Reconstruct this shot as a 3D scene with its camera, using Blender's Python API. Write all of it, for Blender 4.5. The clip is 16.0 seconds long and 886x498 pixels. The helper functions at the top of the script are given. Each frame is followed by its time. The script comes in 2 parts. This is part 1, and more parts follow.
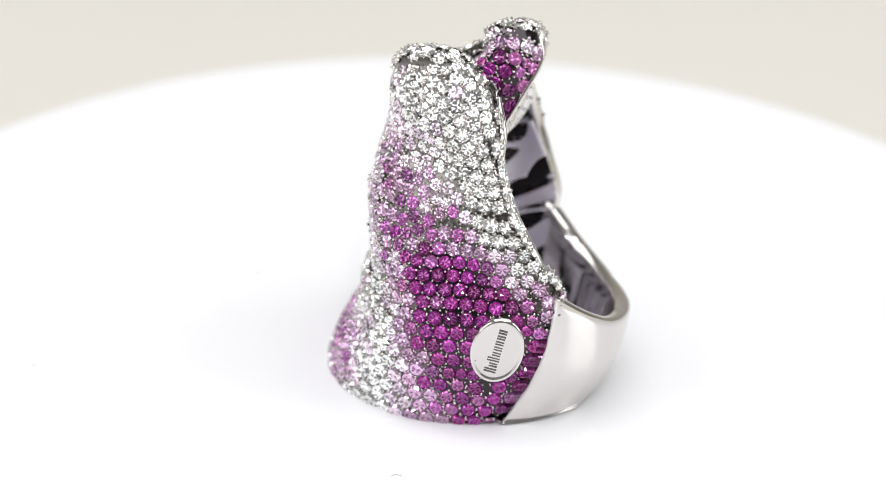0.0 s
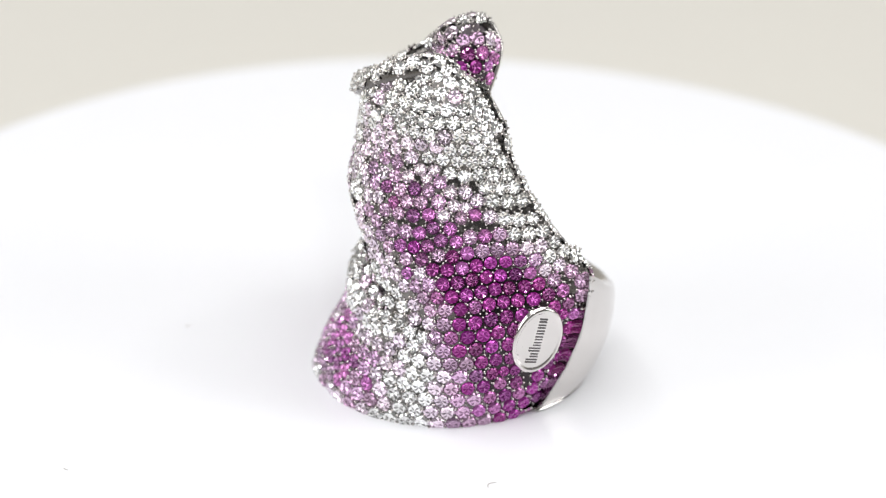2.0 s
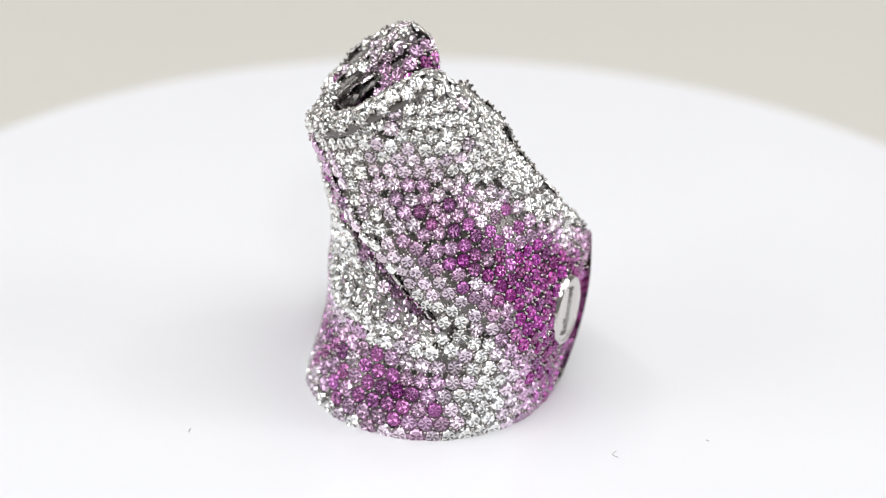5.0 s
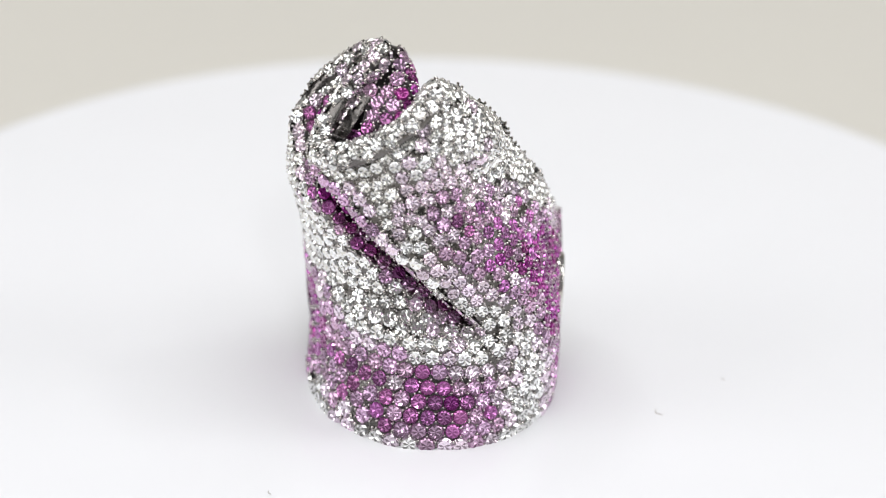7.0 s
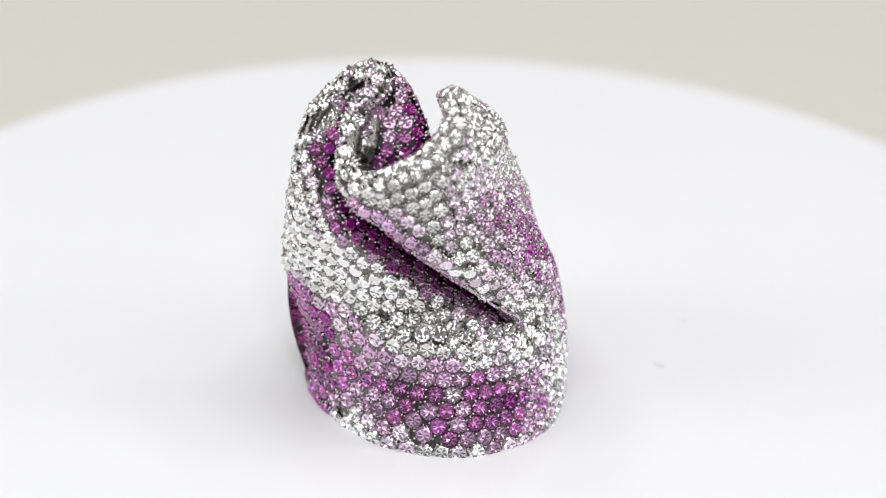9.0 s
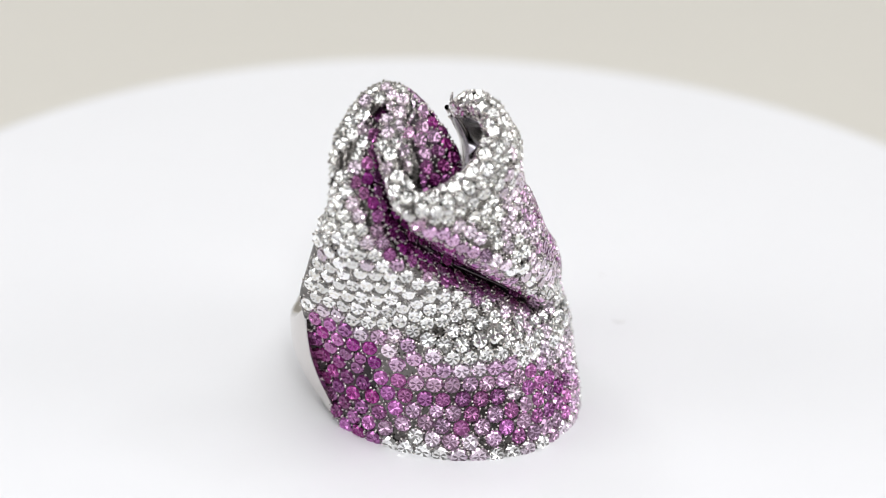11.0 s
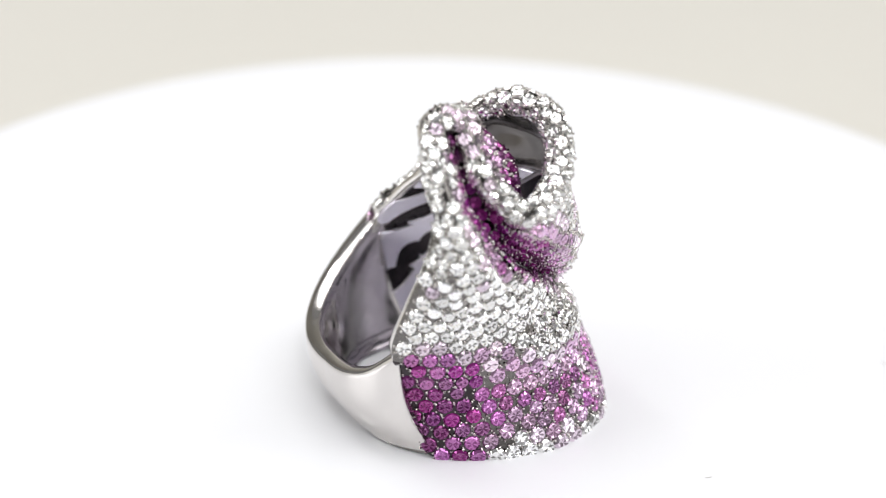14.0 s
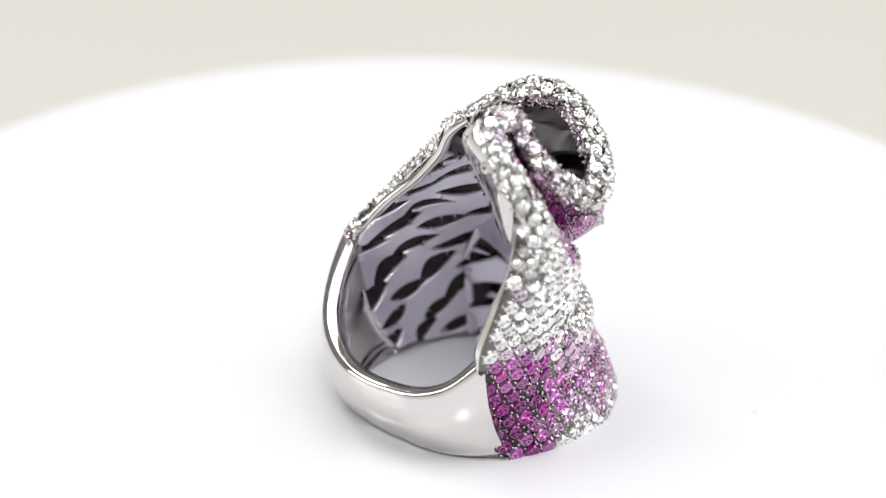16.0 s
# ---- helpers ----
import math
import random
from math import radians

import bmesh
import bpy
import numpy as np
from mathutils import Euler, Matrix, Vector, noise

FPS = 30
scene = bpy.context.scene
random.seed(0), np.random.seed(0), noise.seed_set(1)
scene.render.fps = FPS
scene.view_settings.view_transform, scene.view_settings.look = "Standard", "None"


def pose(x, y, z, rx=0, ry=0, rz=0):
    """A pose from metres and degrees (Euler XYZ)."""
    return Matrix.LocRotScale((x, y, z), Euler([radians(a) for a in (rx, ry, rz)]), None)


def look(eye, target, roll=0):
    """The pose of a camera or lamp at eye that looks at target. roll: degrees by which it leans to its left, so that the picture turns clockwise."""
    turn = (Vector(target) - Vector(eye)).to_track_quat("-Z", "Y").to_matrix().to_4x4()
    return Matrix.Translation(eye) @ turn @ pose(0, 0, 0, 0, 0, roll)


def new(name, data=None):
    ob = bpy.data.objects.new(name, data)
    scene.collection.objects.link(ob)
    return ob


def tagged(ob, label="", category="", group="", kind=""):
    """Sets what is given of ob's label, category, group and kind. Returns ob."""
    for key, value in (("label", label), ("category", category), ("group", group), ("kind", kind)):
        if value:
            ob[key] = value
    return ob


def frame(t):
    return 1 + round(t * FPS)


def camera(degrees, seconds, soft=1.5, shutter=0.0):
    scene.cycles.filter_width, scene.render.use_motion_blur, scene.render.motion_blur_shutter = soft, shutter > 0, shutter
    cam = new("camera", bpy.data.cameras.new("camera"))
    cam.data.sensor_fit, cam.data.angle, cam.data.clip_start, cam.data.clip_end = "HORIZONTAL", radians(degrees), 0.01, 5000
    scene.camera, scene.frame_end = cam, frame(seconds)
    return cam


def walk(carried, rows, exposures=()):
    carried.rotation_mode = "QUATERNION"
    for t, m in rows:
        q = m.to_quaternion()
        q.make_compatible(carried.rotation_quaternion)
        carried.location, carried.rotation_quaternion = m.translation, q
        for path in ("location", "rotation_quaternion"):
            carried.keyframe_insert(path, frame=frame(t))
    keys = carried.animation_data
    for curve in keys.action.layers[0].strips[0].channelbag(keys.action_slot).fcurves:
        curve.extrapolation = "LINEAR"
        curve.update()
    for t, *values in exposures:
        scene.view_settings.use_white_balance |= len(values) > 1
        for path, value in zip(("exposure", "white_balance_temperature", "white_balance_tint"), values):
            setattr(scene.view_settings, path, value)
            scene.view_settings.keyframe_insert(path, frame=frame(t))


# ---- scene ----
SPEED = 13.35                      # degrees a second that the turntable turns
cam = camera(12.013, 16.0, soft=0.75)
cam.data.dof.use_dof, cam.data.dof.focus_distance, cam.data.dof.aperture_fstop = True, 0.3372, 20.0
EYE = Vector((0, -0.29943, 0.1795))
YAW, TILT = radians(0.418), radians(29.207)
AHEAD = Vector((-math.sin(YAW) * math.cos(TILT), math.cos(YAW) * math.cos(TILT), -math.sin(TILT)))
STAND = look(EYE, EYE + AHEAD, 2.5)
walk(cam, [(0, STAND), (16, STAND)],
     exposures=[(0, 0.2), (1.5, 0.17), (2, 0.14), (2.5, 0.05), (3.5, 0.02), (7, -0.03), (11, -0.01), (12.5, 0.11), (14.5, 0.18), (16, 0.18)])

# ---- light: a bright product tent with soft boxes above and beside the turntable ----
world = bpy.data.worlds.new("world")
scene.world = world
world.use_nodes = True
world.node_tree.nodes["Background"].inputs[0].default_value = (1.0, 0.99, 0.985, 1)
world.node_tree.nodes["Background"].inputs[1].default_value = 0.19


def soft_box(name, eye, target, w, h, watts):
    lamp = bpy.data.lights.new(name, "AREA")
    lamp.shape, lamp.size, lamp.size_y, lamp.energy = "RECTANGLE", w, h, watts
    ob = new(name, lamp)
    ob.matrix_world = look(eye, target)
    return ob


soft_box("soft_box_top", (0.0, 0.0, 0.45), (0, 0, 0), 0.5, 0.5, 1.75)
soft_box("soft_box_left", (-0.42, -0.12, 0.22), (0, 0, 0.01), 0.25, 0.3, 0.7)
soft_box("soft_box_right", (0.42, -0.05, 0.2), (0, 0, 0.01), 0.2, 0.3, 0.6)
soft_box("front_glint_fill", (0.04, -0.3, 0.32), (0, 0, 0.015), 0.03, 0.03, 0.22)
soft_box("glint_fill", (-0.2, 0.1, 0.4), (0, 0, 0.015), 0.05, 0.05, 0.12)
soft_box("glint_fill", (0.22, 0.05, 0.36), (0, 0, 0.015), 0.05, 0.05, 0.12)

# ---- materials ----


def material(name, color, rough=0.5, metal=0.0, vary=0.0, scale=400.0, bump=0.0, rough_vary=0.0, islands=False, spec=0.5, coat=0.0):
    m = bpy.data.materials.new(name)
    m.use_nodes = True
    t = m.node_tree
    n, link = t.nodes, t.links.new
    b = n["Principled BSDF"]
    b.inputs["Base Color"].default_value = (*color, 1)
    b.inputs["Roughness"].default_value = rough
    b.inputs["Metallic"].default_value = metal
    b.inputs["Specular IOR Level"].default_value = spec
    b.inputs["Coat Weight"].default_value = coat
    b.inputs["Coat Roughness"].default_value = 0.03
    tex = n.new("ShaderNodeTexNoise")
    tex.inputs["Scale"].default_value = scale
    tex.inputs["Detail"].default_value = 6
    pos = n.new("ShaderNodeTexCoord")
    link(pos.outputs["Object"], tex.inputs["Vector"])
    if vary or islands:
        hsv = n.new("ShaderNodeHueSaturation")
        hsv.inputs["Color"].default_value = (*color, 1)
        ramp = n.new("ShaderNodeMapRange")
        ramp.inputs["To Min"].default_value, ramp.inputs["To Max"].default_value = 1 - vary, 1 + vary
        if islands:
            geo, info, add, frac = n.new("ShaderNodeNewGeometry"), n.new("ShaderNodeObjectInfo"), n.new("ShaderNodeMath"), n.new("ShaderNodeMath")
            frac.operation = "FRACT"
            link(geo.outputs["Random Per Island"], add.inputs[0])
            link(info.outputs["Random"], add.inputs[1])
            link(add.outputs[0], frac.inputs[0])
            link(frac.outputs[0], ramp.inputs["Value"])
            hue = n.new("ShaderNodeMapRange")
            hue.inputs["To Min"].default_value, hue.inputs["To Max"].default_value = 0.485, 0.52
            seven = n.new("ShaderNodeMath")
            seven.operation, seven.inputs[1].default_value = "MULTIPLY", 7.31
            again = n.new("ShaderNodeMath")
            again.operation = "FRACT"
            link(frac.outputs[0], seven.inputs[0])
            link(seven.outputs[0], again.inputs[0])
            link(again.outputs[0], hue.inputs["Value"])
            link(hue.outputs[0], hsv.inputs["Hue"])
        else:
            link(tex.outputs["Fac"], ramp.inputs["Value"])
        link(ramp.outputs[0], hsv.inputs["Value"])
        link(hsv.outputs["Color"], b.inputs["Base Color"])
    if rough_vary:
        rr = n.new("ShaderNodeMapRange")
        rr.inputs["From Min"].default_value, rr.inputs["From Max"].default_value = 0.35, 0.65
        rr.inputs["To Min"].default_value, rr.inputs["To Max"].default_value = max(0.02, rough - rough_vary), rough + rough_vary
        link(tex.outputs["Fac"], rr.inputs["Value"])
        link(rr.outputs[0], b.inputs["Roughness"])
    if bump:
        bp = n.new("ShaderNodeBump")
        bp.inputs["Strength"].default_value, bp.inputs["Distance"].default_value = bump, 0.0001
        link(tex.outputs["Fac"], bp.inputs["Height"])
        link(bp.outputs["Normal"], b.inputs["Normal"])
    return m


ACRYLIC = material("white_acrylic", (0.82, 0.825, 0.85), 0.16, 0, 0.015, 60, 0.0, 0.04)
PAPER = material("grey_paper", (0.62, 0.60, 0.55), 0.85, 0, 0.04, 12, 0.15)
GOLD = material("polished_white_gold", (0.70, 0.672, 0.65), 0.12, 1, 0.05, 700, 0.05, 0.07)
INSIDE_GLEAM = material("inner_gleam_gold", (0.92, 0.88, 0.98), 0.4, 1, 0.06, 600, 0.1, 0.07)
HOLLOW = material("hollow_shaded_gold", (0.11, 0.102, 0.1), 0.18, 1, 0.15, 900, 0.1, 0.08)
PAVE_SHADED = material("pave_shaded_gold", (0.16, 0.15, 0.143), 0.25, 1, 0.2, 2500, 0.3, 0.08)
DARK_GOLD = material("dark_gold", (0.05, 0.043, 0.046), 0.2, 1, 0.3, 2500, 0.3, 0.08)
BEAD = material("bead_white_gold", (0.58, 0.555, 0.535), 0.16, 1)
ENGRAVED = material("engraved_gold", (0.16, 0.15, 0.15), 0.4, 1)
LINT = material("lint", (0.4, 0.37, 0.34), 0.9)
STONES = [
    material("diamond", (0.96, 0.955, 0.94), 0.05, 0.92, 0.3, islands=True, coat=1.0),
    material("pale_pink_sapphire", (0.82, 0.69, 0.80), 0.05, 0.85, 0.3, islands=True, coat=1.0),
    material("lilac_sapphire", (0.60, 0.38, 0.57), 0.05, 0.75, 0.35, islands=True, coat=1.0),
    material("pink_sapphire", (0.42, 0.125, 0.375), 0.05, 0.7, 0.4, islands=True, coat=1.0),
    material("magenta_sapphire", (0.29, 0.018, 0.235), 0.05, 0.65, 0.42, islands=True, coat=1.0),
]

# ---- shaping tools; millimetres until the mesh is written ----
MID = np.array((1.64, 4.04, 0.0))  # middle of the finger hole, from the turntable's axis


def fair(p):
    """Opens the sheets a little towards the curl and lifts them."""
    p = np.array(p, float)
    out = p.copy()
    phi = np.degrees(np.arctan2(p[..., 1] - MID[1], MID[0] - p[..., 0]))
    a = -np.radians(0.397 * np.interp(phi, [-180, -100, -40, 10, 60, 100, 180], [7.2, 1, 3, 7, 10, 13.5, 7.2]))
    out[..., 0] = np.cos(a) * p[..., 0] - np.sin(a) * p[..., 1]
    out[..., 1] = np.sin(a) * p[..., 0] + np.cos(a) * p[..., 1]
    out[..., 2] = p[..., 2] * 1.012
    return out


def polar(rib):
    """Points (angle, height, radius): angle 0 is the face of the ring, positive towards the curl."""
    return [(MID[0] - r * math.cos(radians(a)), MID[1] + r * math.sin(radians(a)), z) for a, z, r in rib]


def glide(p, n):
    """n points along a smooth curve through the points p."""
    p = np.asarray(p, float)
    q = np.concatenate([[2 * p[0] - p[1]], p, [2 * p[-1] - p[-2]]])
    s = np.linspace(0, len(p) - 1, n)
    i = np.minimum(s.astype(int), len(p) - 2)
    f = (s - i).reshape(-1, *[1] * (p.ndim - 1))
    a, b, c, d = q[i], q[i + 1], q[i + 2], q[i + 3]
    return 0.5 * (2 * b + (c - a) * f + (2 * a - 5 * b + 4 * c - d) * f ** 2 + (3 * b - a - 3 * c + d) * f ** 3)


def loft(ribs, nu, nv):
    return glide(np.stack([glide(r, nu) for r in ribs]), nv)


def normals(g):
    du, dv = np.gradient(g, axis=1), np.gradient(g, axis=0)
    n = np.cross(dv[..., :3], du[..., :3])
    return n / (np.linalg.norm(n, axis=2, keepdims=True) + 1e-9)


def roll(g, thick, end, steps=7):
    """Rows that carry the edge of the sheet round to its inside: end 0 is its first row, -1 its last."""
    n = normals(g)[end]
    away = g[end] - g[1 if end == 0 else -2]
    away = away - n * np.sum(away * n, axis=1, keepdims=True)
    away /= np.linalg.norm(away, axis=1, keepdims=True) + 1e-9
    mid = g[end] - n * thick / 2
    return [mid + thick / 2 * (n * math.cos(a) + away * math.sin(a)) for a in np.linspace(0, math.pi, steps + 1)[1:]]


def padded(g, thick):
    low, high = roll(g, thick, 0), roll(g, thick, -1)
    g = np.concatenate([np.array(low[::-1]), g, np.array(high)])
    h = g.transpose(1, 0, 2)[:, ::-1]
    low, high = roll(h, thick, 0), roll(h, thick, -1)
    h = np.concatenate([np.array(low[::-1]), h, np.array(high)])
    return h[:, ::-1].transpose(1, 0, 2)


def grid_faces(rows, cols, base=0, flip=False):
    f = []
    for j in range(rows - 1):
        for i in range(cols - 1):
            a = base + j * cols + i
            q = (a, a + cols, a + cols + 1, a + 1)
            f.append(q[::-1] if flip else q)
    return f


def mesh_part(name, verts, faces, mats, parent=None, label="", slots=None, smooth=True):
    me = bpy.data.meshes.new(name)
    me.from_pydata([tuple(v) for v in (np.asarray(verts, float) / 1000).tolist()], [], faces)
    for m in mats:
        me.materials.append(m)
    if slots is not None:
        me.polygons.foreach_set("material_index", list(slots))
    me.polygons.foreach_set("use_smooth", [smooth] * len(faces))
    me.update()
    ob = new(name, me)
    ob.parent = parent
    return tagged(ob, label)


# ---- the setting ----
ring = tagged(new("ring"), "white gold cocktail ring paved with diamonds and pink sapphires", "ring")
turntable = tagged(new("turntable"), "round glossy white acrylic display turntable", "turntable")


def build_ground():
    """A paper sweep under and behind the turntable."""
    v, rows = [], []
    path = [(-900, -14), (400, -14), (470, -8), (530, 12), (575, 50), (600, 110), (610, 200), (610, 700)]
    line = glide(np.array(path, float), 60)
    for y, z in line:
        for x in np.linspace(-900, 900, 13):
            v.append((x, y, z))
    ob = mesh_part("backdrop", v, grid_faces(60, 13, 0, True), [PAPER])
    tagged(ob, "light grey paper sweep behind the turntable", "backdrop", kind="structure")


def build_turntable():
    prof = [(0, 0)] + [(58.6 + 1.4 * math.sin(a), -1.4 + 1.4 * math.cos(a)) for a in np.linspace(0, math.pi / 2, 8)] + [(60, -8.6), (59.4, -9), (0, -9)]
    n, v, f = 160, [], []
    for r, z in prof:
        for i in range(n):
            a = i / n * math.tau
            v.append((r * math.cos(a), r * math.sin(a), z))
    for j in range(len(prof) - 1):
        for i in range(n):
            f.append((j * n + i, (j + 1) * n + i, (j + 1) * n + (i + 1) % n, j * n + (i + 1) % n))
    mesh_part("platter", v, f, [ACRYLIC], turntable)
    v, f = [], []
    for z in (-13.9, -9):
        for i in range(48):
            a = i / 48 * math.tau
            v.append((42 * math.cos(a), 42 * math.sin(a), z))
    for i in range(48):
        f.append((i, (i + 1) % 48, 48 + (i + 1) % 48, 48 + i))
    mesh_part("turntable_base", v, f, [ACRYLIC], turntable)


def lint(x, y, length, bend, turn):
    """A short hair lying on the platter."""
    pts, v, f = [], [], []
    for k in range(9):
        a = bend * (k / 8 - 0.5)
        pts.append((length * (k / 8 - 0.5), 0.5 * length * (math.cos(a) - 1)))
    c, s = math.cos(radians(turn)), math.sin(radians(turn))
    for px, py in pts:
        for dy, z in ((-0.03, 0.02), (0.0, 0.07), (0.03, 0.02)):
            v.append((x + c * px - s * (py + dy), y + s * px + c * (py + dy), z))
    return mesh_part("lint", v, grid_faces(9, 3), [LINT], turntable, "tiny dark fibre of lint")


# ---- the ring: one paved sheet, folded like cloth, from the plate's flank round to the other ----
# rows from the foot up: eight points to the hem of the fold, one under it, the crease, and five on to the far edge
FLANK = [
    polar([(-99, 0.45, 11.2), (-88, 0.45, 11.6), (-78, 0.45, 11.9), (-66, 0.45, 12.4), (-56, 0.45, 12.8), (-47, 0.45, 13.0), (-37, 0.45, 13.3), (-27, 0.45, 13.4), (-14, 0.45, 13.4), (8, 0.45, 12.9), (34, 0.45, 11.4), (60, 0.45, 9.8), (80, 0.45, 9.2), (97, 0.45, 9.0)]),
    polar([(-108, 3, 11.7), (-94, 3, 11.8), (-81, 3, 12.0), (-68, 3, 12.4), (-57, 3, 12.75), (-48, 3, 12.9), (-38, 3, 12.9), (-28, 3, 12.9), (-15, 3, 12.7), (8, 3, 12.0), (34, 3, 10.6), (60, 3, 9.2), (84, 3, 9.0), (107, 3, 9.1)]),
    polar([(-113, 6.4, 12.3), (-98, 6.2, 12.0), (-83, 6, 11.85), (-69, 6, 12.3), (-58, 6, 12.6), (-48, 6, 12.6), (-38, 6, 12.2), (-29, 6, 11.9), (-17, 6, 11.4), (6, 6, 10.6), (33, 6, 9.5), (60, 6, 8.75), (87, 6, 9.0), (112, 6.2, 9.8)]),
    polar([(-115, 10.3, 12.9), (-98, 9.9, 12.0), (-85, 9.5, 11.5), (-70, 9.2, 11.8), (-58, 9, 12.0), (-48, 8.9, 11.7), (-38, 8.6, 11.7), (-30, 8.2, 11.4), (-20, 8.2, 10.8), (3, 8.6, 10.3), (29, 9, 9.4), (57, 9, 8.8), (87, 9, 9.4), (112, 9.4, 10.7)]),
    polar([(-115, 12.6, 12.4), (-96, 12.8, 11), (-80, 12.9, 10.2), (-62, 12.6, 10.9), (-50, 12.2, 11.3), (-35, 11.4, 11.0), (-16, 11.4, 10.3)]),
    polar([(-105, 15.5, 10.8), (-92, 15.4, 10.4), (-76, 15.2, 9.6), (-52, 14.8, 9.8), (-28, 14.8, 10.3), (-6, 14.8, 10.4), (15, 16.1, 10.1)]),
    polar([(-97, 18, 9.5), (-82, 18.1, 8.7), (-62, 18.3, 8.0), (-36, 18.2, 8.7), (-13, 17.9, 9.7), (9, 18.3, 9.8), (34, 18.5, 9.8)]),
    polar([(-89, 21.2, 7.2), (-68, 20.9, 7.1), (-48, 20.7, 7.0), (-23, 20.8, 8.0), (-4, 21, 8.7), (20, 20.8, 9.5), (53, 20.6, 10.6)]),
    polar([(-90, 23.7, 5.6), (-60, 24.2, 6.5), (-32, 24, 7.3), (-9, 24, 8.2), (7, 24, 9.1), (27, 23, 9.4), (56, 22.1, 10.2)]),
    polar([(-80, 26.0, 2.7), (-38, 27.4, 3.7), (-10, 27.9, 5.1), (-2, 27.1, 7.2), (12, 25.6, 8.5), (34, 23.7, 9.6), (56, 22.5, 9.4)]),
]
# the same rows from under the hem on: crease, shoulder, far edge
FOLD = [
    [(-7.1, 0.9, 10.2), (-5.4, 1.4, 10.6), (-6.9, 4.2, 10.7), (-5.4, 8.1, 11.1), (-2.3, 11.3, 11.2), (2.2, 13.3, 11.2), (6.9, 13.7, 11.3)],
    [(-5.9, 6.9, 15.1), (-2.7, 6.9, 15.0), (-4.7, 8.6, 14.0), (-3.3, 10.9, 14.2), (-0.5, 12.8, 14.3), (2.9, 14.1, 14.3), (6.1, 14.0, 14.3)],
    [(-4.1, 10.3, 18.2), (-1.0, 10.2, 18.4), (-2.2, 11.9, 17.4), (-0.7, 13.5, 17.3), (1.2, 14.6, 17.3), (3.3, 15.0, 17.4), (5.3, 14.3, 17.5)],
    [(-2.0, 11.8, 20.2), (0.6, 10.8, 21.0), (0.0, 12.7, 20.3), (1.0, 14.1, 20.3), (2.1, 14.9, 20.4), (3.4, 14.9, 20.4), (4.7, 14.0, 20.4)],
    [(-0.7, 11.1, 22.9), (1.8, 10.1, 24.0), (1.6, 12.0, 23.2), (2.0, 13.6, 23.2), (2.6, 14.4, 23.3), (3.5, 14.3, 23.4), (4.4, 13.1, 23.5)],
    [(0.4, 10.2, 25.0), (2.4, 8.6, 26.8), (2.7, 9.6, 26.6), (3.2, 10.8, 26.2), (3.9, 11.4, 25.9), (4.5, 11.1, 25.9), (5.2, 10.2, 26.0)],
]
# how pink the stones are at those points (0 diamond, 1 magenta)
PINK = [
    [0.95, 0.95, 0.8, 0.58, 0.3, 0.0, 0.1, 0.35, 0.3, 0.2, 0.1, 0.2, 0.8, 1],
    [1, 1, 0.95, 0.7, 0.35, 0.0, 0.25, 0.65, 0.8, 0.7, 0.65, 0.6, 0.92, 1],
    [1, 1, 1, 0.85, 0.5, 0.1, 0.05, 0.25, 0.45, 0.55, 0.55, 0.7, 0.95, 1],
    [0.85, 1, 1, 0.95, 0.65, 0.25, 0.1, 0.05, 0.05, 0.0, 0.12, 0.35, 0.75, 0.8],
    [0.25, 0.7, 1, 0.98, 0.7, 0.32, 0.08, 0.6, 0.98, 0.2, 0.0, 0.02, 0.08, 0.15],
    [0.02, 0.28, 0.65, 0.8, 0.55, 0.25, 0.38, 0.8, 1, 0.55, 0.06, 0, 0, 0],
    [0, 0.05, 0.36, 0.6, 0.5, 0.16, 0.5, 0.9, 1, 0.78, 0.22, 0.02, 0, 0],
    [0, 0, 0.06, 0.4, 0.42, 0.14, 0.45, 0.9, 1, 0.92, 0.35, 0.03, 0, 0],
    [0, 0, 0, 0.15, 0.3, 0.06, 0.0, 0.5, 1, 0.95, 0.6, 0.0, 0, 0],
    [0, 0, 0, 0, 0.04, 0, 0, 0.3, 0.95, 0.9, 0.3, 0, 0, 0],
]
NET = []
for k, rib in enumerate(FLANK):
    row = fair(rib)
    if k > 3:
        row = np.concatenate([row, np.array(FOLD[k - 4], float)])
    NET.append(np.concatenate([row, np.array(PINK[k], float)[:, None]], axis=1))
NET = np.array(NET)

# the tip of the horn behind the crease: rows from its foot up, x, y, z and pinkness
HORN = np.array([
    [(-1.3, 10.9, 19.5, 0.9), (-2.9, 8.9, 19.5, 1), (-2.7, 6.4, 19.5, 1), (-1.0, 4.6, 19.5, 1), (1.2, 4.0, 19.5, 1)],
    [(-0.2, 10.8, 23.4, 0.4), (-2.3, 7.4, 23.4, 0.9), (-1.8, 5.1, 23.4, 1), (1.3, 4.6, 23.4, 1), (3.4, 4.9, 23.4, 1)],
    [(1.3, 9.3, 26.4, 0.2), (0.4, 6.9, 26.4, 0.7), (0.7, 5.2, 26.4, 0.9), (3.0, 4.9, 26.4, 0.8), (5.0, 6.1, 26.4, 0.6)],
    [(1.6, 8.2, 28.2, 0.1), (1.3, 7.0, 28.2, 0.5), (2.1, 6.1, 28.2, 0.65), (3.7, 5.9, 28.2, 0.35), (4.9, 7.1, 28.0, 0.1)],
    [(2.4, 7.9, 29.0, 0), (2.4, 7.3, 29.0, 0.2), (2.9, 6.9, 29.0, 0.2), (3.6, 6.9, 28.9, 0.05), (4.5, 7.6, 28.7, 0)],
])


def stone_class(v):
    return int(np.clip(v * 4.6 + random.gauss(0, 0.5), 0, 4.99))


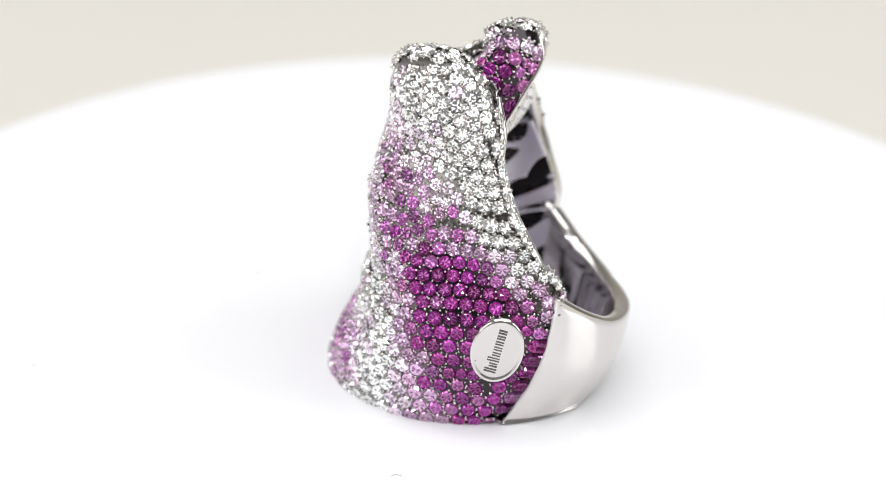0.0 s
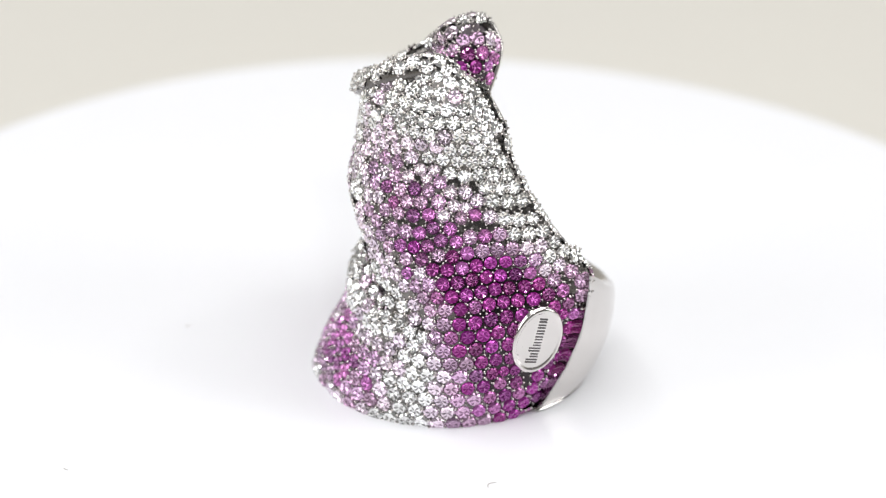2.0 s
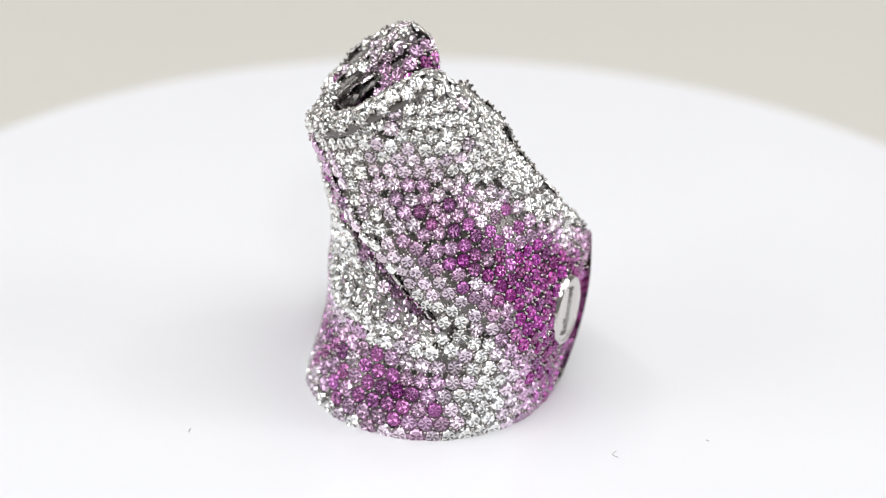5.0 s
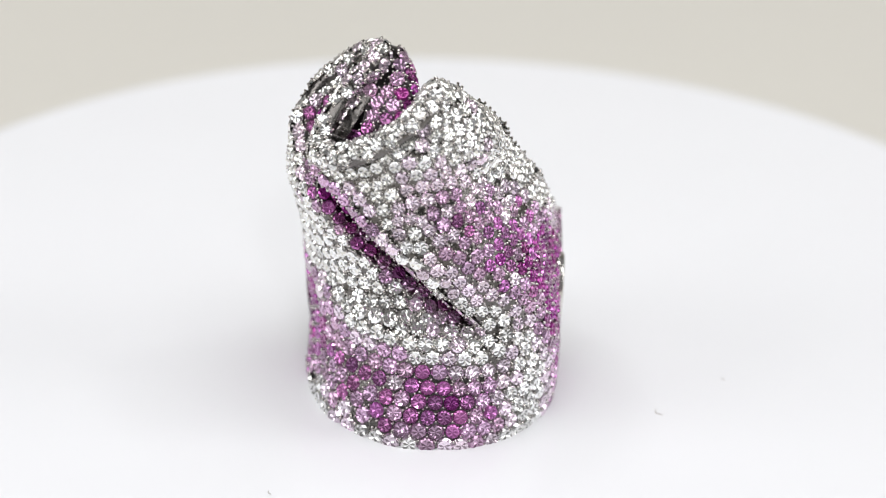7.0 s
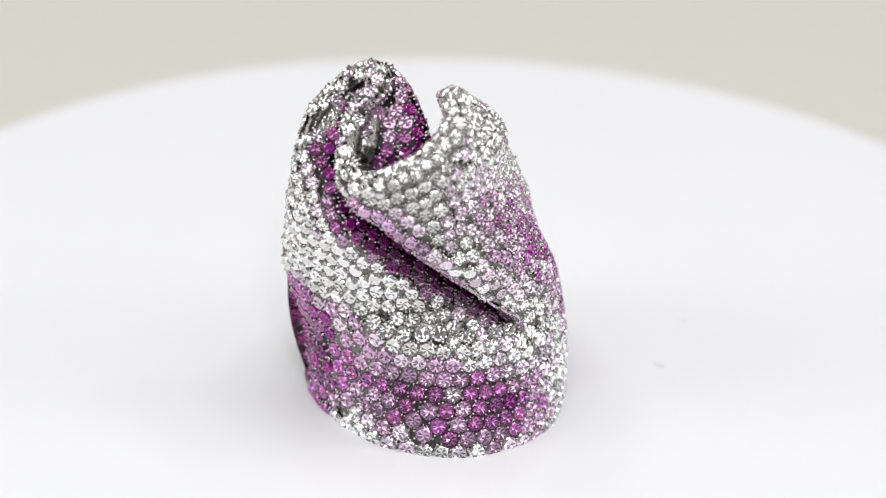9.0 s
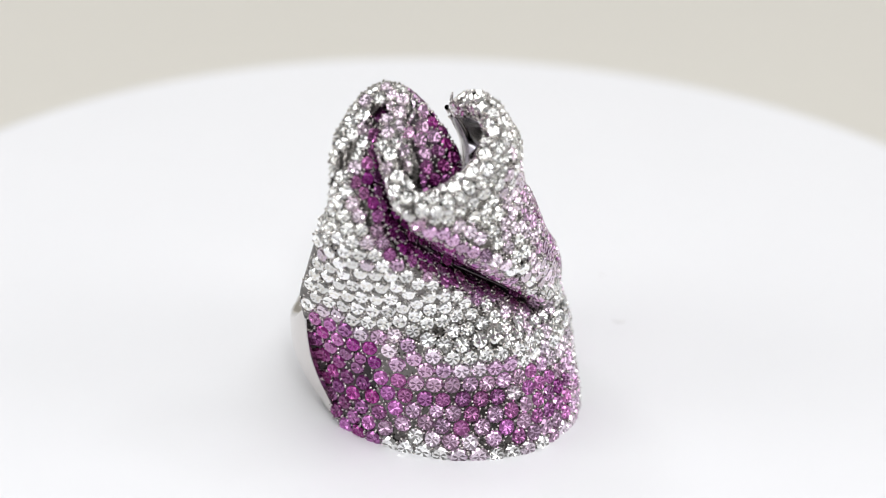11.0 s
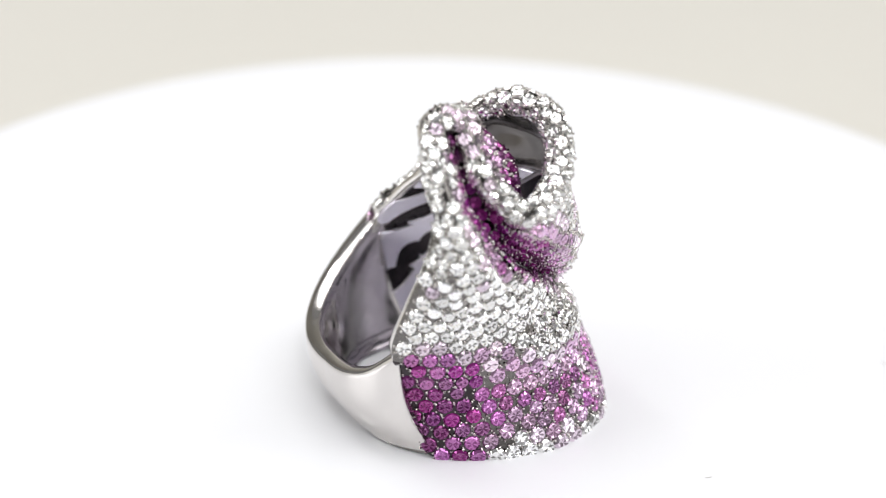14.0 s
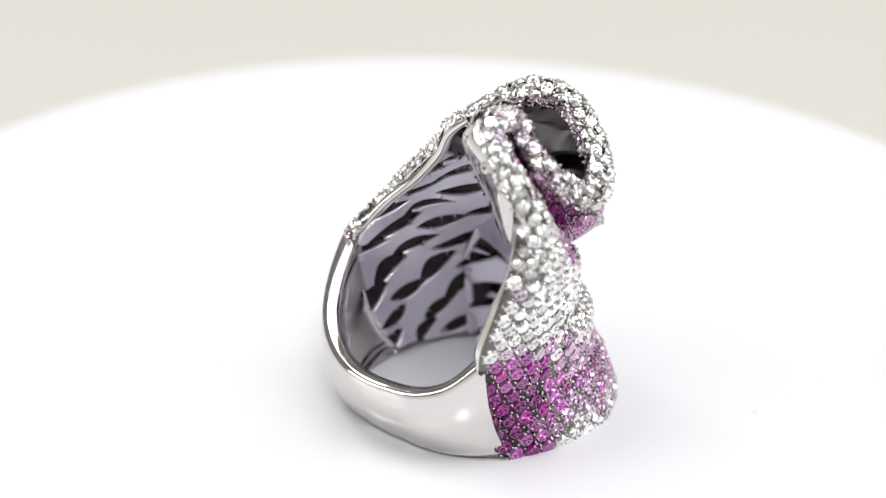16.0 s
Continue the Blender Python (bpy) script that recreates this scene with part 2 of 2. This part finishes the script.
def gem_mesh():
    """A round brilliant of radius 1, girdle at height 0, table up: crown facets round a table that shows the star of the pavilion."""
    k = 12
    rings = [(1.0, 0.0, -0.12, -0.12), (0.76, 0.5, 0.19, 0.19), (0.44, 0.3, 0.20, 0.09)]
    v = [(r * math.cos((i + o) / k * math.tau), r * math.sin((i + o) / k * math.tau), b if i % 2 else a) for r, o, a, b in rings for i in range(k)]
    v.append((0, 0, 0.10))
    f = []
    for i in range(k):
        m = (i + 1) % k
        f += [(i, m, k + i), (k + i, m, k + m), (k + i, 2 * k + m, 2 * k + i), (k + i, k + m, 2 * k + m), (2 * k + i, 2 * k + m, 3 * k)]
    return np.array(v), f


GEM_V, GEM_F = gem_mesh()
gem_places = []                    # place, outward way, along way, radius, class
cells = {}


def free_spot(p, gap, fit=1.0):
    c = tuple(int(math.floor(x / 1.8)) for x in p)
    for dx in (-1, 0, 1):
        for dy in (-1, 0, 1):
            for dz in (-1, 0, 1):
                for q, r in cells.get((c[0] + dx, c[1] + dy, c[2] + dz), ()):
                    if sum((a - b) ** 2 for a, b in zip(p, q)) < ((gap + r) * 0.5 * fit) ** 2:
                        return False
    return True


def take_spot(p, gap):
    c = tuple(int(math.floor(x / 1.8)) for x in p)
    cells.setdefault(c, []).append((tuple(p), gap))


def clear_spot(p, share):
    """No stone covers this place."""
    c = tuple(int(math.floor(x / 1.8)) for x in p)
    for dx in (-1, 0, 1):
        for dy in (-1, 0, 1):
            for dz in (-1, 0, 1):
                for q, r in cells.get((c[0] + dx, c[1] + dy, c[2] + dz), ()):
                    if sum((a - b) ** 2 for a, b in zip(p, q)) < (r * 0.535 * share) ** 2:
                        return False
    return True


PLATE = fair((2.75, -7.55, 7.2))


def set_stone(p, n, t, size, pink, fit):
    if free_spot(p.tolist(), size, fit):
        take_spot(p.tolist(), size)
        kind = stone_class(pink)
        gem_places.append((p, n, t, size * (0.50 if kind > 2 else 0.53), kind))


def pave(g, pitches, allowed, rest=12, fit=0.78):
    """Stones over the sheet g: staggered rows, eased apart a little so that they keep their order, gaps filled."""
    rows, cols = g.shape[:2]
    hue, g = g[..., 3], g[..., :3]
    n, tu, tv = normals(g), np.gradient(g, axis=1), np.gradient(g, axis=0)

    def at(ab):
        j, i = np.minimum(ab[:, 0].astype(int), rows - 2), np.minimum(ab[:, 1].astype(int), cols - 2)
        y, x = (ab[:, 0] - j)[:, None], (ab[:, 1] - i)[:, None]
        return (g[j, i] * (1 - x) + g[j, i + 1] * x) * (1 - y) + (g[j + 1, i] * (1 - x) + g[j + 1, i + 1] * x) * y

    s = np.concatenate([[0], np.cumsum(np.percentile(np.linalg.norm(np.diff(g, axis=0), axis=2) / pitches[1:], 60, axis=1))])
    count = max(2, round(s[-1] / 0.86))
    ab = np.zeros((0, 2))
    p = np.zeros((0, 3))
    for k in range(count):
        y = float(np.interp((k + 0.5) * s[-1] / count, s, np.arange(rows)))
        j = int(round(y))
        arc = np.concatenate([[0], np.cumsum(np.linalg.norm(np.diff(g[j], axis=0), axis=1))])
        x = 0.5 * pitches[j, 0] * (k % 2)
        while x < arc[-1]:
            i = float(np.interp(x, arc, np.arange(cols)))
            w = pitches[j, int(round(i))]
            q = g[j, int(round(i))]
            if allowed[j, int(round(i))] and (not len(p) or np.sum((p - q) ** 2, axis=1).min() > (0.84 * w) ** 2):
                ab, p = np.concatenate([ab, [(y, i)]]), np.concatenate([p, [q]])
                x += w
            else:
                x += 0.15 * w
    for phase in range(2):
        extra = []
        for j in range(0, rows, 2):
            near = np.linalg.norm(g[j][:, None] - p[None], axis=2).min(axis=1)
            for i in np.nonzero(allowed[j] & (near > 0.83 * pitches[j]))[0]:
                if all(np.linalg.norm(g[j, i] - q) > 0.86 * pitches[j, i] for q in extra):
                    extra.append(g[j, i])
                    ab = np.concatenate([ab, [(j, i)]])
        for _ in range(rest):
            p = at(ab)
            jj, ii = np.round(ab[:, 0]).astype(int), np.round(ab[:, 1]).astype(int)
            want = pitches[jj, ii]
            reach = 0.515 * (want[:, None] + want[None])
            d = p[:, None] - p[None]
            r = np.linalg.norm(d, axis=2) + 1e-9
            push = np.where((r < reach) & (r > 1e-6), (reach - r) / r, 0)[:, :, None] * d
            move = 0.2 * push.sum(axis=1)
            size = np.linalg.norm(move, axis=1, keepdims=True)
            move *= np.minimum(1, 0.25 / (size + 1e-9))
            u, v = tu[jj, ii], tv[jj, ii]
            uu, vv, uv = (u * u).sum(1), (v * v).sum(1), (u * v).sum(1)
            fu, fv = (u * move).sum(1), (v * move).sum(1)
            det = uu * vv - uv * uv + 1e-6
            fresh = ab + np.stack([(uu * fv - uv * fu) / det, (vv * fu - uv * fv) / det], axis=1).clip(-4, 4)
            fresh = np.clip(fresh, 0, (rows - 1.001, cols - 1.001))
            ok = allowed[np.round(fresh[:, 0]).astype(int), np.round(fresh[:, 1]).astype(int)]
            ab[ok] = fresh[ok]
        p = at(ab)
        want = pitches[np.round(ab[:, 0]).astype(int), np.round(ab[:, 1]).astype(int)]
        r = np.linalg.norm(p[:, None] - p[None], axis=2) + np.eye(len(p)) * 9
        live = np.ones(len(p), bool)
        for a in np.argsort(r.min(axis=1)):
            if live[a] and np.any(live & (r[a] < 0.78 * want[a])):
                live[a] = False
        ab, p = ab[live], p[live]
    small = []
    for j in range(0, rows, 2):
        near = np.linalg.norm(g[j][:, None] - p[None], axis=2).min(axis=1)
        for i in np.nonzero(allowed[j] & (near > 0.73 * pitches[j]))[0]:
            if all(np.linalg.norm(g[j, i] - q) > 0.7 * pitches[j, i] for q in small):
                small.append(g[j, i])
                ab = np.concatenate([ab, [(j, i)]])
    p = at(ab)
    r = np.linalg.norm(p[:, None] - p[None], axis=2) + np.eye(len(p)) * 9
    close = np.sort(r, axis=1)[:, :3].mean(axis=1)
    for k in range(len(p)):
        j, i = int(round(ab[k, 0])), int(round(ab[k, 1]))
        size = float(np.clip(close[k], 0.74 * pitches[j, i], 1.08 * pitches[j, i]))
        set_stone(p[k], n[j, i], tu[j, i], size, hue[j, i], fit)


def near_plate(p):
    d = p - PLATE
    up, side = d[2], d[0]
    a = radians(14)
    s, t = side * math.cos(a) - up * math.sin(a), side * math.sin(a) + up * math.cos(a)
    return p[1] < -4 and (s / 2.4) ** 2 + (t / 3.2) ** 2 < 1


# the middle of the rounded rim: up the near leg, over the tip, down to the turn and round the hood
RIM = np.array([(3.4, 13.9, 19.5), (3.3, 13.5, 22.3), (4.2, 12.0, 24.9), (4.4, 9.9, 26.7), (3.9, 8.4, 27.9), (2.9, 7.7, 28.3), (1.6, 8.2, 27.8),
                (1.6, 9.5, 26.6), (1.0, 10.6, 25.2), (-0.8, 11.9, 23.6), (-2.1, 12.4, 22.5), (-3.5, 12.1, 22.4), (-5.0, 10.4, 23.2), (-5.8, 7.9, 24.5),
                (-5.7, 5.8, 26.1), (-4.7, 4.4, 27.2), (-2.7, 3.5, 27.6), (-0.9, 3.0, 27.0), (0.4, 2.0, 25.8)])


def tube(line, size, turns):
    """A round cord along a line: a grid of places and the way it runs."""
    way = np.gradient(line, axis=0)
    way /= np.linalg.norm(way, axis=1, keepdims=True)
    side = np.cross(way, np.array((0.35, 0.45, 0.82)))
    side /= np.linalg.norm(side, axis=1, keepdims=True)
    up = np.cross(side, way)
    size = np.broadcast_to(size, len(line))[:, None]
    g = np.stack([line + size * (side * math.cos(a) + up * math.sin(a)) for a in np.linspace(0, math.tau, turns)], axis=1)
    k = len(line) // 2
    return (g[:, ::-1] if np.sum(normals(g)[k, 5] * (g[k, 5] - line[k])) < 0 else g), way


CORD = glide(RIM, 420)
CORD_SIZE = np.interp(np.arange(420), [0, 40, 90, 130, 155, 210, 260, 380, 419], [0.5, 0.95, 0.97, 0.93, 0.8, 0.85, 1.02, 0.95, 0.5])


def clear_of_cord(p, more=-0.05):
    return bool(np.all(np.sum((CORD - p) ** 2, axis=1) > (CORD_SIZE + more) ** 2))


def clear_of_cloth(p):
    """This place does not lie behind the face of the folded sheet."""
    d = p - CLOTH_POINTS
    r = np.sum(d * d, axis=1)
    k = int(np.argmin(r))
    return bool(r[k] > 1.7 or 2 * k // cloth_core.shape[1] > cloth_core.shape[0] - 4 or d[k].dot(CLOTH_WAYS[k]) > -0.05)


def build_rim():
    """The rounded rim that folds over the tip, down and round the rolled hood, paved white."""
    g, way = tube(CORD, CORD_SIZE, 49)
    mesh_part("rim", g.reshape(-1, 3), grid_faces(420, 49), [PAVE_SHADED], ring, "paved white rounded rim")
    pink = np.interp(np.arange(420), [0, 100, 130, 190, 215, 419], [0.03, 0.05, 0.28, 0.2, 0.04, 0.04])
    flat = np.concatenate([g[:, :-1], np.broadcast_to(pink[:, None, None], (420, 48, 1))], axis=2)
    allowed = np.array([[4 <= j < 416 and clear_of_cloth(g[j, i]) for i in range(48)] for j in range(420)])
    pave(flat, np.full((420, 48), 1.15), allowed)


def build_lip(name, points, radius):
    """The polished edge that runs on from the shank along a sheet."""
    line = glide(fair(points), 120)
    g, way = tube(line, np.interp(np.arange(120), [0, 10, 40, 95, 119], [0.9, 1.15, 1.0, 0.9, 0.5]) * radius, 17)
    mesh_part(name, g.reshape(-1, 3), grid_faces(120, 17), [GOLD], ring, "polished white gold edge")


def build_cloth():
    """The folded sheet: its paved face, its rounded edges and its polished inside, coloured dark for the shade there.
    """
    nu, nv, thick = 190, 150, 1.15
    full = loft(NET, nu, nv)
    core, pink = full[..., :3] - normals(full) * 0.22, full[..., 3]
    g = padded(core, thick)
    pink = np.pad(pink, 7, mode="edge")
    rows, cols = g.shape[:2]
    inner = core - normals(core) * thick
    verts = np.concatenate([g.reshape(-1, 3), inner.reshape(-1, 3)])
    faces = grid_faces(rows, cols) + grid_faces(nv, nu, rows * cols, True)
    slots = []
    for j in range(rows - 1):
        for i in range(cols - 1):
            bare = i < 5 or i >= cols - 6
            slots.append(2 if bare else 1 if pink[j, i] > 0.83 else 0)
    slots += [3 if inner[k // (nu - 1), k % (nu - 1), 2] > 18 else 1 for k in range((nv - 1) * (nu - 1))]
    mesh_part("paved_sheet", verts, faces, [PAVE_SHADED, DARK_GOLD, GOLD, HOLLOW], ring, "paved sheet folded like cloth", slots)
    allowed = np.zeros((rows, cols), bool)
    pitches = np.zeros((rows, cols))
    for j in range(rows):
        for i in range(cols):
            p = g[j, i]
            left = 6 if p[2] < 10.5 else 4
            allowed[j, i] = 3 <= j < rows - 6 and left <= i < cols - 9 and p[2] > 0.3 and clear_of_cord(p, 0.0) and not near_plate(p)
            low = 1.32 + 0.15 * min(1, max(0, (p[1] - 2) / 9))
            pitches[j, i] = np.interp(p[2], [7.5, 13], [low, 1.2])
    pave(np.concatenate([g, pink[..., None]], axis=2), pitches, allowed)
    return core


def build_horn():
    """The tip behind the crease: paved towards the hood, closed by a polished back."""
    full = loft(HORN, 70, 80)
    g = full[..., :3]
    if normals(g)[40, 20].dot((-1, -1, 0)) < 0:
        full = full[:, ::-1]
        g = full[..., :3]
    last = 0 if full[40, 0, 0] > full[40, -1, 0] else -1
    mesh_part("horn", g.reshape(-1, 3), grid_faces(80, 70), [DARK_GOLD], ring, "paved tip of the curl")
    allowed = np.array([[bool(clear_of_cord(g[j, i]) and clear_of_cloth(g[j, i]) and 1 < j < 78 and abs(i - (last % 70)) > 3) for i in range(70)] for j in range(80)])
    pave(full, np.full((80, 70), 1.25), allowed)
    edge = g[:, last]
    far = glide(np.array([(4.6, 12.6, 19.5), (4.4, 12.2, 23.4), (5.2, 9.9, 26.4), (5.0, 8.5, 27.8), (4.4, 7.8, 28.5)]), 80)
    v = []
    for k in range(12):
        q = k / 11
        v.append(edge * (1 - q) + far * q + np.outer(np.ones(80), (0.35 * math.sin(math.pi * q), -0.2 * math.sin(math.pi * q), 0)))
    mesh_part("horn_back", np.array(v).reshape(-1, 3), grid_faces(12, 80), [GOLD], ring, "polished back of the curl")
    lip, way = tube(edge, 0.22, 11)
    mesh_part("horn_edge", lip.reshape(-1, 3), grid_faces(80, 11), [GOLD], ring, "polished white gold edge")


cloth_core = build_cloth()
CLOTH_POINTS, CLOTH_WAYS = cloth_core.reshape(-1, 3)[::2], normals(cloth_core).reshape(-1, 3)[::2]
build_rim()
build_horn()


def band_height(a):
    q = np.interp(a + np.linspace(-12, 12, 13), [90, 112, 122, 135, 155, 180, 205, 225, 238, 247, 270], [13, 11.0, 8.5, 7.0, 6.3, 6.3, 7.2, 9.2, 11.4, 13.0, 16])
    return float(q.mean())


def build_band():
    """The plain shank: a domed strip closed round behind the finger, wider at its foot."""
    steps, prof = 90, 26
    v = []
    for n in range(steps):
        q = n / (steps - 1)
        for k in range(prof):
            s = k / 13 if k < 14 else 1.0 if k < 19 else 1 - (k - 18) / 7
            zz = 10.5 * s
            a = np.interp(zz, [0, 3, 6, 10], [95.3, 105, 109.8, 112.8]) * (1 - q) + np.interp(zz, [0, 3, 6, 10], [262, 253.2, 248, 245.3]) * q
            h = band_height(a)
            top = float(np.interp(a, [99, 112, 160, 180, 215, 247, 262], [10.3, 10.4, 10.8, 11.6, 12.5, 13.0, 13.0]))
            foot = float(np.interp(a, [99, 160, 180, 205, 225, 262], [8.4, 7.9, 8.5, 10.2, 11.0, 11.4]))
            out = foot + (top - foot) * s ** 0.8 + 0.6 * math.sin(math.pi * s)
            if k < 14:
                r, z = out, 0.15 + (h - 0.5) * s
            elif k < 19:
                b = (k - 13) / 5 * math.pi
                r, z = top - 0.75 * (1 - math.cos(b)), h - 0.35 + 0.35 * math.sin(b)
            else:
                r, z = out - 1.5 - 0.5 * math.sin(math.pi * s) * 0.6, 0.15 + (h - 0.5) * s
            v.append((MID[0] - r * math.cos(radians(a)), MID[1] + r * math.sin(radians(a)), z))
    v = fair(v)
    f = grid_faces(steps, prof, 0, True)
    f += [((i + 1) * prof - 1, i * prof, (i + 1) * prof, (i + 2) * prof - 1)[::-1] for i in range(steps - 1)]
    f += [tuple(range(prof)), tuple(range((steps - 1) * prof, steps * prof))[::-1]]
    mesh_part("band", v, f, [GOLD], ring, "polished plain white gold shank")


def leaf_field(u, v, seedy):
    """Below nought inside the leaf-shaped openings of the gallery."""
    best = np.full(u.shape, 9.0)
    for row in range(-1, 11):
        for col in range(-1, 8):
            h = math.sin(row * 12.9898 + col * 78.233 + seedy) * 43758.5453
            h -= math.floor(h)
            cu, cv = (col + 0.5 * (row % 2) + 0.2 * (h - 0.5)) / 6, (row + 0.5) / 9.5
            a = 0.5 + 0.35 * (h - 0.5)
            du, dv = (u - cu) * 27, (v - cv) * 21
            s, t = du * math.cos(a) + dv * math.sin(a), -du * math.sin(a) + dv * math.cos(a)
            t = t + 0.07 * s * s * (1 if h > 0.4 else -1)
            length, width = 2.15 + 0.4 * h, 0.62 + 0.2 * h
            best = np.minimum(best, np.abs(t) / width + (s / length) ** 2 - 1)
    return best


def build_gallery(name, core, depth, v0, v1, u0, u1, seedy):
    """The polished inner wall, pierced with leaf-shaped openings."""
    inner = core - normals(core) * depth
    rows, cols = core.shape[:2]
    count = 330
    u, v = np.meshgrid(np.linspace(u0, u1, count), np.linspace(v0, v1, count))
    value = leaf_field(u, v, seedy)
    e = 0.001
    for _ in range(2):
        f = leaf_field(u, v, seedy)
        gu, gv = (leaf_field(u + e, v, seedy) - f) / e, (leaf_field(u, v + e, seedy) - f) / e
        k = f / (gu * gu + gv * gv + 1e-6)
        near = np.hypot(k * gu, k * gv) < 0.0023
        u, v = np.clip(np.where(near, u - k * gu, u), 0, 1), np.clip(np.where(near, v - k * gv, v), 0, 1)
    x, y = u.ravel() * (cols - 1), v.ravel() * (rows - 1)
    i, j = np.minimum(x.astype(int), cols - 2), np.minimum(y.astype(int), rows - 2)
    fx, fy = (x - i)[:, None], (y - j)[:, None]
    verts = (inner[j, i] * (1 - fx) + inner[j, i + 1] * fx) * (1 - fy) + (inner[j + 1, i] * (1 - fx) + inner[j + 1, i + 1] * fx) * fy
    value = value.ravel()
    faces = [q for q in grid_faces(count, count, 0, True) if value[list(q)].sum() > 0]
    ob = mesh_part(name, verts, faces, [INSIDE_GLEAM], ring, "polished inner gallery pierced with leaf shapes")
    solid = ob.modifiers.new("thickness", "SOLIDIFY")
    solid.thickness, solid.offset = 0.0005, -1
    return ob


def build_plate():
    """The oval maker's plate on the flank, its name only as plain bars."""
    far = np.linalg.norm(cloth_core - PLATE, axis=2)
    j, i = np.unravel_index(np.argmin(far), far.shape)
    n = normals(cloth_core)[j, i]
    mid = cloth_core[j, i]
    up = np.array((0.22, 0.0, 1.0))
    up -= n * up.dot(n)
    up /= np.linalg.norm(up)
    side = np.cross(up, n)
    v, f, k = [], [], 48
    prof = [(1.06, -1.2), (1.06, -0.02), (1.0, 0.1), (0.93, 0.1), (0.90, 0.02), (0.86, 0.0), (0.0, 0.06)]
    for s, h in prof:
        for i in range(k):
            a = i / k * math.tau
            v.append(mid + side * 2.05 * s * math.cos(a) + up * 2.85 * s * math.sin(a) + n * (h + 0.18))
    for j in range(len(prof) - 1):
        for i in range(k):
            f.append((j * k + i, j * k + (i + 1) % k, (j + 1) * k + (i + 1) % k, (j + 1) * k + i))
    plate = mesh_part("nameplate", v, f, [GOLD], ring, "oval polished white gold plate")
    for b in range(8):
        c = mid + up * (-1.85 + 0.53 * b) + n * 0.255
        tall = 0.5 if b in (0, 2) else 0.34
        off = side * (-0.12 if b in (0, 2) else 0.0)
        for step in (-0.12, 0.12):
            q = [c + off + up * step + side * sx * tall + up * sy * 0.055 + n * h for h in (-0.05, 0.0) for sx, sy in ((-1, -1), (1, -1), (1, 1), (-1, 1))]
            mesh_part("engraved_bar", q, [(4, 5, 6, 7), (0, 1, 5, 4), (1, 2, 6, 5), (2, 3, 7, 6), (3, 0, 4, 7)], [ENGRAVED], plate, smooth=False)


def build_stones():
    """The nearest three hundred stones are parts of their own; the rest are joined."""
    shared = []
    for c in range(5):
        me = bpy.data.meshes.new("stone")
        me.from_pydata([tuple(x) for x in GEM_V.tolist()], [], GEM_F)
        me.materials.append(STONES[c])
        shared.append(me)
    order = sorted(range(len(gem_places)), key=lambda k: gem_places[k][0][0] * 1.0 + 0.25 * abs(gem_places[k][0][2] - 10))
    single = set(order[:300])
    verts, faces, slots = [], [], []
    bead_v, bead_f = [], []
    seen = {}
    for k, (p, n, t, r, c) in enumerate(gem_places):
        n = Vector(n) + Vector([random.gauss(0, 0.06) for _ in range(3)])
        n.normalize()
        t = Vector(t) - n * n.dot(Vector(t))
        t.normalize()
        b = n.cross(t)
        spin = random.random() * math.tau
        m = Matrix((t, b, n)).transposed() @ Matrix.Rotation(spin, 3, "Z")
        place = Vector(p) + n * 0.05
        if k in single:
            ob = new("stone", shared[c])
            ob.parent = ring
            ob.matrix_basis = Matrix.Translation(place / 1000) @ m.to_4x4() @ Matrix.Scale(r / 1000, 4)
        else:
            base = len(verts)
            verts += [tuple(place + m @ Vector(x) * r) for x in GEM_V.tolist()]
            faces += [tuple(base + x for x in q) for q in GEM_F]
            slots += [c] * len(GEM_F)
        for s in range(8):
            a = s / 8 * math.tau + 0.5
            q = Vector(p) + (t * math.cos(a) + b * math.sin(a)) * r * 1.11
            key = tuple(round(x / 0.42) for x in q)
            if key in seen or not clear_spot(q, 0.97):
                continue
            seen[key] = 1
            base = len(bead_v)
            q = q + n * 0.04
            e = 0.12
            bead_v.append(tuple(q + n * e * 1.3))
            for h, rr in ((0.75, 0.75), (-0.6, 1.15)):
                for i in range(6):
                    w = i / 6 * math.tau
                    bead_v.append(tuple(q + (t * math.cos(w) + b * math.sin(w)) * e * rr + n * e * h))
            for i in range(6):
                j = (i + 1) % 6
                bead_f += [(base, base + 1 + i, base + 1 + j), (base + 1 + i, base + 7 + i, base + 7 + j, base + 1 + j)]
    tagged(mesh_part("pave", verts, faces, STONES, ring, "rows of small diamonds and pink sapphires", slots, False), kind="stuff")
    tagged(mesh_part("beading", bead_v, bead_f, [BEAD], ring, "tiny white gold setting beads"), kind="stuff")
    print("stones", len(gem_places), "beads", len(seen))


build_ground()
build_turntable()
lint(-5.2, -15.6, 1.0, 2.6, 30)
lint(-35.6, -1.2, 0.5, 1.5, 110)
lint(0.4, -21.6, 0.35, 1.0, 70)
lint(-18.2, 16.1, 0.6, 2.0, 20)
build_band()
build_lip("edge_lip", polar([(-121, 10.5, 11.7), (-115.5, 12.5, 11.35), (-110, 15.0, 9.9), (-102, 17.7, 7.7), (-95, 20.7, 5.7), (-97, 23.1, 4.3), (-92, 25.0, 2.4)]), 0.45)
INNER = loft(np.delete(NET[:8], [5, 6, 7, 9], axis=1)[..., :3], 150, 120)
build_gallery("gallery", INNER, 1.75, 0.0, 1.0, 0.0, 1.0, 1.0)
build_plate()
build_stones()


def motions():
    for thing in (ring, turntable):
        walk(thing, [(t, pose(0, 0, 0, 0, 0, SPEED * t)) for t in range(17)])


motions()
